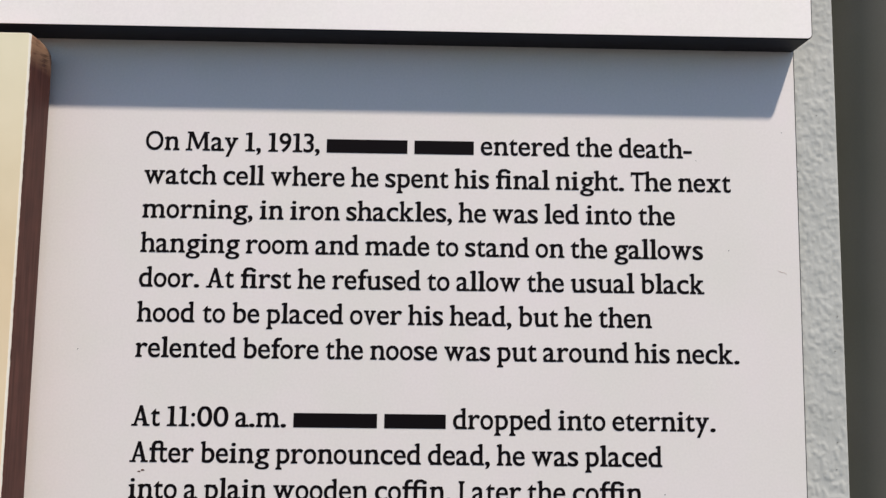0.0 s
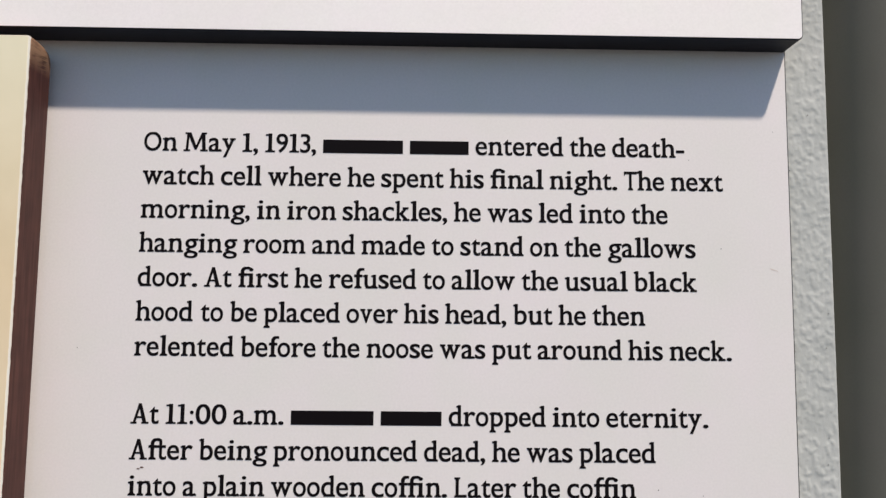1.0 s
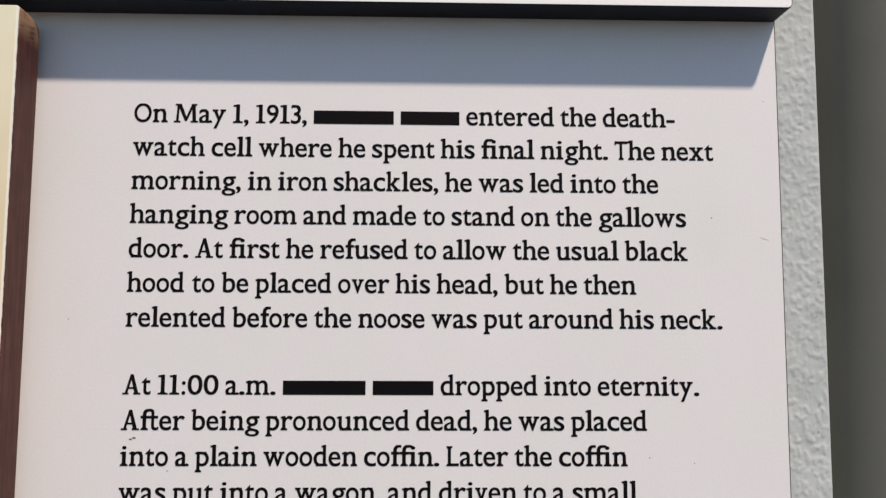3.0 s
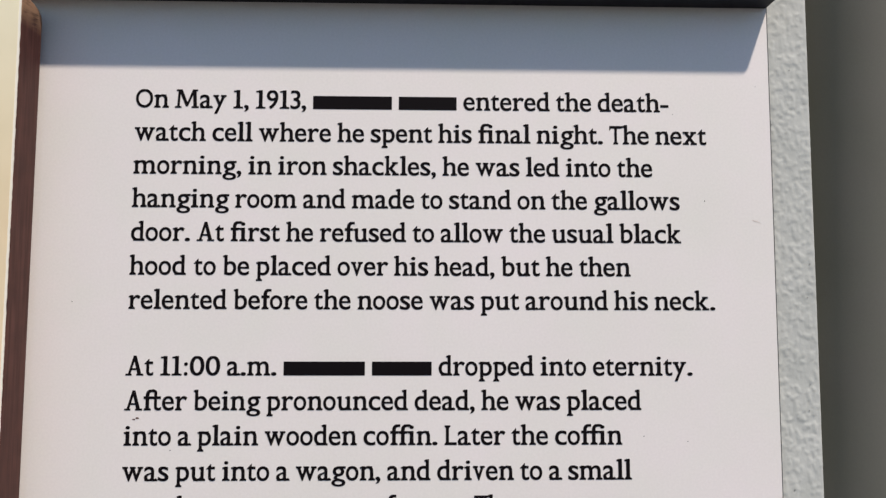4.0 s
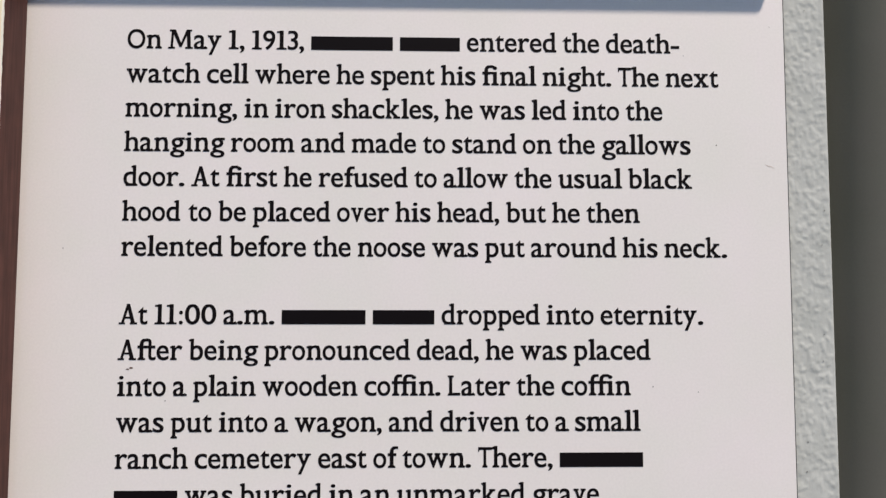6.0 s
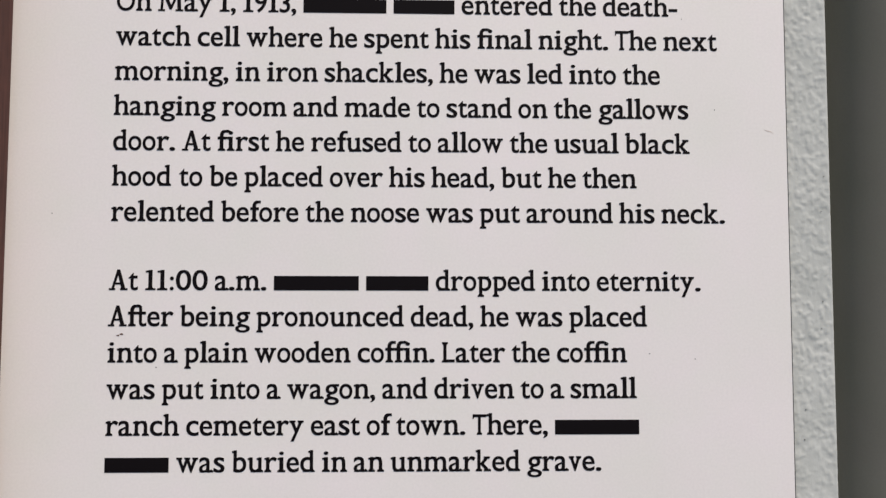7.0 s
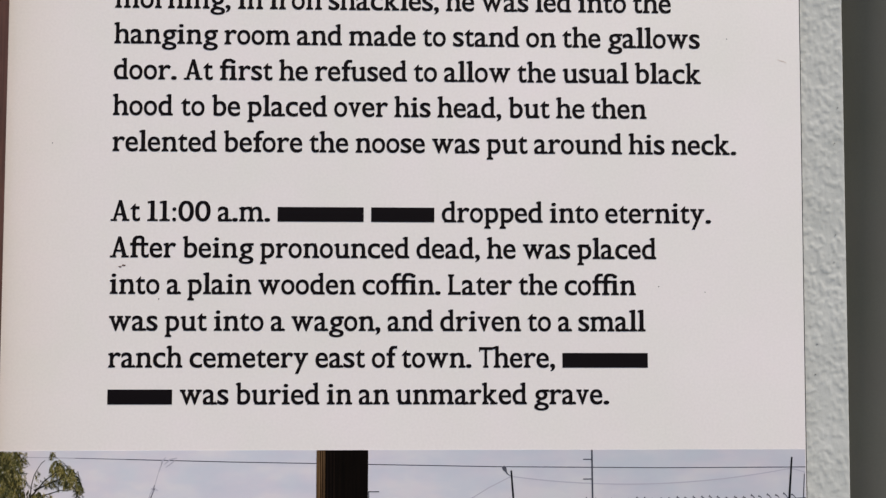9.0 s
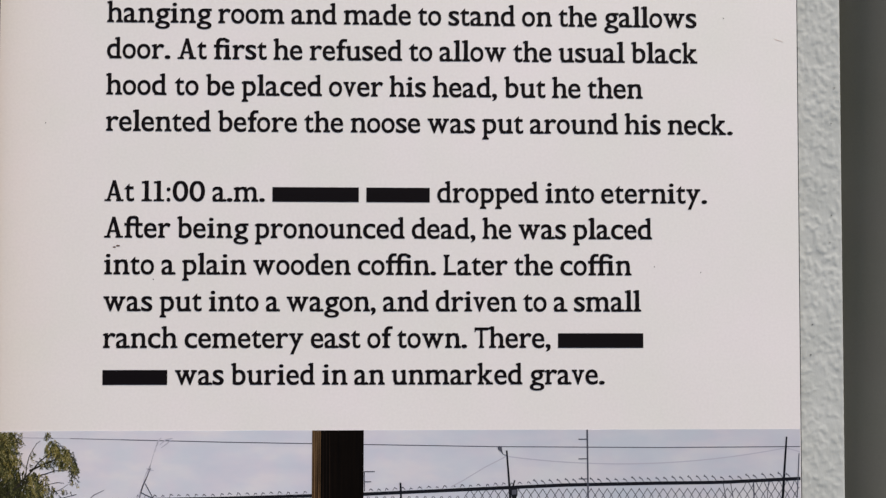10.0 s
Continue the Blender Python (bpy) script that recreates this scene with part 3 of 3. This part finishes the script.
for x, z, w in ((0.0655, 1.2868, 0.0036), (0.0655, 1.2786, 0.0036), (0.0655, 1.2702, 0.0036), (-0.0243, 1.2736, 0.0043), (-0.0243, 1.2694, 0.0028)):
    pole("rung", [(x, z), (x + w, z)], 0.0004, MESH_INK)
bm = bmesh.new()
patch(bm, [(0.0313, 1.2834), (0.0322, 1.2842), (0.0331, 1.2836), (0.0334, 1.2818), (0.0339, 1.2806), (0.0335, 1.2806), (0.0326, 1.2818), (0.0317, 1.2824)], -0.00014)
ribbon(bm, [(0.0337, 1.2808), (0.0344, 1.2802), (0.0352, 1.2803)], 0.00025, -0.00014)
sub("insulator", bm, MESH_INK)
bm = bmesh.new()
patch(bm, [(0.0370, 1.2674), (0.0395, 1.2676), (0.0398, 1.2640), (0.0393, 1.2625), (0.0394, PHOTO_LOW), (0.0376, PHOTO_LOW), (0.0375, 1.2625), (0.0369, 1.2640)], -0.00016)
ribbon(bm, [(0.0379, 1.2674), (0.0386, 1.2698)], 0.0006, -0.00016)
sub("fence_clamp", bm, STEEL_INK)
bm = bmesh.new()
patch(bm, [(0.0374, 1.2638), (0.0394, 1.2639), (0.0394, 1.2659), (0.0374, 1.2658)], -0.00019)
sub("clamp_plate", bm, MESH_INK, "grey plate of the clamp")
# blurred mast and bent reeds behind the fence
for pts, w, mat in (([(-0.1186, 1.262), (-0.1148, 1.2705), (-0.1130, 1.2765), (-0.1108, 1.2845)], [0.0006, 0.0005, 0.0003, 0.0002], FAINT_INK),
                    ([(-0.1176, 1.262), (-0.1160, 1.2680), (-0.1128, 1.2755)], [0.0005, 0.0004, 0.0003], MIDDLE_INK),
                    ([(-0.1150, 1.2690), (-0.1118, 1.2632)], 0.0004, MESH_INK), ([(-0.1170, 1.2655), (-0.1115, 1.2628)], 0.0004, MESH_INK),
                    ([(-0.1384, 1.2622), (-0.1362, 1.2643), (-0.1318, 1.2665)], [0.0002, 0.0004, 0.0002], MIDDLE_INK),
                    ([(-0.1105, 1.2846), (-0.1098, 1.2866), (-0.1086, 1.2880)], [0.0003, 0.0005, 0.0002], FAINT_INK), ([(-0.1092, 1.2850), (-0.1070, 1.2870), (-0.1040, 1.2877)], [0.0002, 0.0006, 0.0003], FAINT_INK),
                    ([(-0.1086, 1.2838), (-0.1062, 1.2856), (-0.1048, 1.2868)], [0.0002, 0.0005, 0.0002], FAINT_INK), ([(-0.1112, 1.2820), (-0.1104, 1.2850), (-0.1102, 1.2868)], 0.0002, FAINT_INK),
                    ([(-0.1130, 1.2765), (-0.1148, 1.2730), (-0.1166, 1.2660)], [0.0003, 0.0004, 0.0005], FAINT_INK), ([(-0.1146, 1.2752), (-0.1116, 1.2744)], 0.0003, FAINT_INK)):
    pole("reed", pts, w, mat)

post = bmesh.new()
patch(post, [(-0.0462, PHOTO_LOW), (-0.0247, PHOTO_LOW), (-0.0247, PHOTO_TOP), (-0.0462, PHOTO_TOP)], -0.00018)
sub("wooden_post", post, POST_INK, "dark wooden post with brown grain")
bm = bmesh.new()
for x, w in ((-0.0459, 0.0006), (-0.0451, 0.0007), (-0.0442, 0.0005), (-0.0434, 0.0005), (-0.0428, 0.0003)):
    ribbon(bm, [(x, PHOTO_LOW), (x + 0.0001, 1.24), (x, PHOTO_TOP)], w, -0.00020)
sub("post_grain", bm, GRAIN_INK, "brown grain at the post's edge")
bm = bmesh.new()
for x, w in ((-0.0416, 0.0003), (-0.0402, 0.0004), (-0.0389, 0.0003)):
    ribbon(bm, [(x, PHOTO_LOW), (x + 0.0003, 1.245), (x + 0.0001, 1.27), (x, PHOTO_TOP - 0.0006)], [w, w * 0.6, w, w * 0.5], -0.00020)
sub("post_grain", bm, DIM_GRAIN_INK, "dim brown grain on the post's dark face")


def tree():
    rng = random.Random(8)
    limbs = (([(-0.190, 1.245), (-0.178, 1.2615), (-0.1725, 1.2640), (-0.168, 1.2675), (-0.1650, 1.2708), (-0.1620, 1.2738), (-0.1585, 1.2782), (-0.1555, 1.2806), (-0.1525, 1.2828)], [0.0020, 0.0013, 0.0011, 0.0009, 0.0008, 0.0006, 0.0005, 0.0004, 0.0003]),
             ([(-0.1640, 1.2715), (-0.1636, 1.2765), (-0.1626, 1.2806), (-0.1610, 1.2836), (-0.1596, 1.2858), (-0.1582, 1.2868)], [0.0005, 0.0004, 0.0003, 0.0002, 0.0002, 0.0002]),
             ([(-0.168, 1.2675), (-0.1640, 1.2694), (-0.1600, 1.2722), (-0.1560, 1.2732), (-0.1520, 1.2745), (-0.1470, 1.2748)], [0.0007, 0.0006, 0.0005, 0.0004, 0.0003, 0.0002]))
    small = (([(-0.1625, 1.2745), (-0.1560, 1.2775), (-0.1500, 1.2800)], [0.0008, 0.0006, 0.0003]),
             ([(-0.1600, 1.2655), (-0.1560, 1.2686), (-0.1510, 1.2697), (-0.1482, 1.2694)], [0.0003, 0.0002, 0.0002, 0.0001]),
             ([(-0.1585, 1.2632), (-0.1530, 1.2655), (-0.1500, 1.2666), (-0.1464, 1.2690)], [0.0003, 0.0002, 0.0002, 0.0001]),
             ([(-0.1580, 1.2612), (-0.1500, 1.2630), (-0.1430, 1.2648)], [0.0004, 0.0003, 0.0002]))
    for k, (pts, w) in enumerate(limbs + small):
        twig = bmesh.new()
        ribbon(twig, pts, w, -0.000155 - 0.000002 * k)
        sub("branch", twig, TWIG_INK, "dark branch of the printed tree")
    shade = bmesh.new()
    for cx, cz, rx, rz, n in ((-0.180, 1.266, 0.0140, 0.025, 2400), (-0.1635, 1.268, 0.006, 0.006, 150), (-0.1485, 1.279, 0.0035, 0.004, 40), (-0.163, 1.258, 0.010, 0.007, 240)):
        for _ in range(n):
            d, a = math.sqrt(rng.random()), rng.uniform(0, 2 * math.pi)
            x, z = cx + rx * d * math.cos(a), cz + rz * d * math.sin(a)
            s, w = rng.uniform(0.0006, 0.0015), rng.uniform(0.0003, 0.0006)
            if z + s < PHOTO_TOP and x > PX0:
                patch(shade, [(x - w, z - s * 0.7), (x - w * 0.2, z - s), (x + w, z - s * 0.2), (x + w * 0.5, z + s), (x - w * 0.7, z + s * 0.6)], -0.00008 - 0.00001 * rng.random())
    sub("inner_foliage", shade, SHADE_INK, "dark olive inner foliage")
    inks = [bmesh.new() for _ in range(3)]
    # drooping sprays: place, half-sizes, number of sprays, length
    crown = [(-0.177, 1.2895, 0.0120, 0.0040, 240, 0.005), (-0.177, 1.2810, 0.0115, 0.0070, 250, 0.005), (-0.176, 1.2710, 0.0105, 0.0080, 230, 0.005), (-0.177, 1.2650, 0.0095, 0.0050, 150, 0.004),
             (-0.1605, 1.2710, 0.0062, 0.0042, 90, 0.004), (-0.163, 1.2655, 0.0085, 0.0040, 90, 0.004), (-0.200, 1.275, 0.018, 0.016, 120, 0.007), (-0.19, 1.240, 0.03, 0.020, 150, 0.008)]
    bough = [(-0.1525, 1.2845, 0.0050, 0.0020, 56, 0.005), (-0.1482, 1.2815, 0.0034, 0.0028, 54, 0.005), (-0.1450, 1.2775, 0.0018, 0.0034, 30, 0.005), (-0.1447, 1.2715, 0.0006, 0.0016, 5, 0.004),
             (-0.1545, 1.2785, 0.0046, 0.0018, 30, 0.003), (-0.1553, 1.2902, 0.0011, 0.0008, 9, 0.003), (-0.1536, 1.2872, 0.0018, 0.0014, 14, 0.004), (-0.1610, 1.2800, 0.0030, 0.0036, 9, 0.003),
             (-0.1560, 1.2668, 0.0050, 0.0028, 40, 0.003), (-0.1490, 1.2668, 0.0040, 0.0016, 8, 0.0025)]
    for cx, cz, rx, rz, n, long in crown + bough:
        for _ in range(n):
            a, d = rng.uniform(0, 2 * math.pi), math.sqrt(rng.random()) * rng.uniform(0.7, 1.08)
            x, z = cx + rx * d * math.cos(a), cz + rz * d * math.sin(a)
            lean, deep, bend = rng.gauss(-1.45, 0.28), rng.random() * (0.5 if z < 1.273 and x < -0.163 else 1.0), rng.gauss(0, 0.10)
            y = -0.00010 - 0.00007 * rng.random()
            ink = inks[0 if deep < 0.32 else 1 if deep < 0.68 else 2]
            for k in range(int(long * rng.uniform(0.5, 1.1) / 0.0005)):
                x, z = x + 0.0005 * math.cos(lean), z + 0.0005 * math.sin(lean)
                lean += bend * 0.5
                for side in (-1, 1):
                    if rng.random() < 0.25:
                        continue
                    t = lean + side * rng.uniform(0.2, 0.8)
                    s, w = rng.uniform(0.0006, 0.0014), rng.uniform(0.00018, 0.00038)
                    ux, uz, vx, vz = math.cos(t) * s, math.sin(t) * s, -math.sin(t) * w / 2, math.cos(t) * w / 2
                    if z + 0.0002 > PHOTO_TOP or x < PX0 + 0.003 or z - s < PHOTO_LOW:
                        continue
                    patch(ink, [(x, z), (x + ux * 0.45 + vx, z + uz * 0.45 + vz), (x + ux, z + uz), (x + ux * 0.45 - vx, z + uz * 0.45 - vz)], y)
    for bm, mat, label in zip(inks, (LEAF_DARK, LEAF_INK, LEAF_PALE), ("dark olive leaves", "olive leaves", "sunlit yellow-green leaves")):
        sub("foliage", bm, mat, label)


tree()

# ---- specks and smudges on the face ----
def speck(x, z, r, mat=INK, tall=1.0, seed=1, owner=panel, y=-0.00010):
    bm, rng = bmesh.new(), random.Random(seed)
    patch(bm, [(x + r * rng.uniform(0.7, 1.1) * math.cos(k * math.pi / 4), z + r * tall * rng.uniform(0.7, 1.1) * math.sin(k * math.pi / 4)) for k in range(8)], y)
    put("speck", bm, mat, owner, "small dark speck")


for k, (x, z, r) in enumerate(((-0.1127, 1.3540, 0.00026), (0.0981, 1.3597, 0.00028), (0.1179, 1.3574, 0.00024), (0.1284, 1.4664, 0.00026), (0.1537, 1.5207, 0.0002), (-0.1582, 1.4194, 0.00028), (0.1144, 1.5070, 0.00018))):
    speck(x, z, r, seed=k + 2)
speck(-0.1290, 1.3674, 0.0008, DIRT, 0.45, 21)
speck(-0.1276, 1.3680, 0.0009, DIRT, 0.5, 23)
for k, (x, z, r) in enumerate(((0.1765, 1.3822, 0.00028), (0.1757, 1.3704, 0.00026), (0.1784, 1.4377, 0.00028), (0.1677, 1.3350, 0.0003), (0.1768, 1.4222, 0.00026), (0.1668, 1.3221, 0.00035), (0.1627, 1.5036, 0.0003), (0.1720, 1.5300, 0.00026))):
    speck(x, z, r, PIT, 1.1, 40 + k, wall, WALL_Y - 0.0003)
bm = bmesh.new()
ribbon(bm, [(0.1504, 1.4578), (0.1516, 1.4572), (0.1532, 1.4569), (0.1544, 1.4562)], [0.00012, 0.00028, 0.00022, 0.0001], -0.00008)
put("smear", bm, RUST, panel, "faint rusty smear")
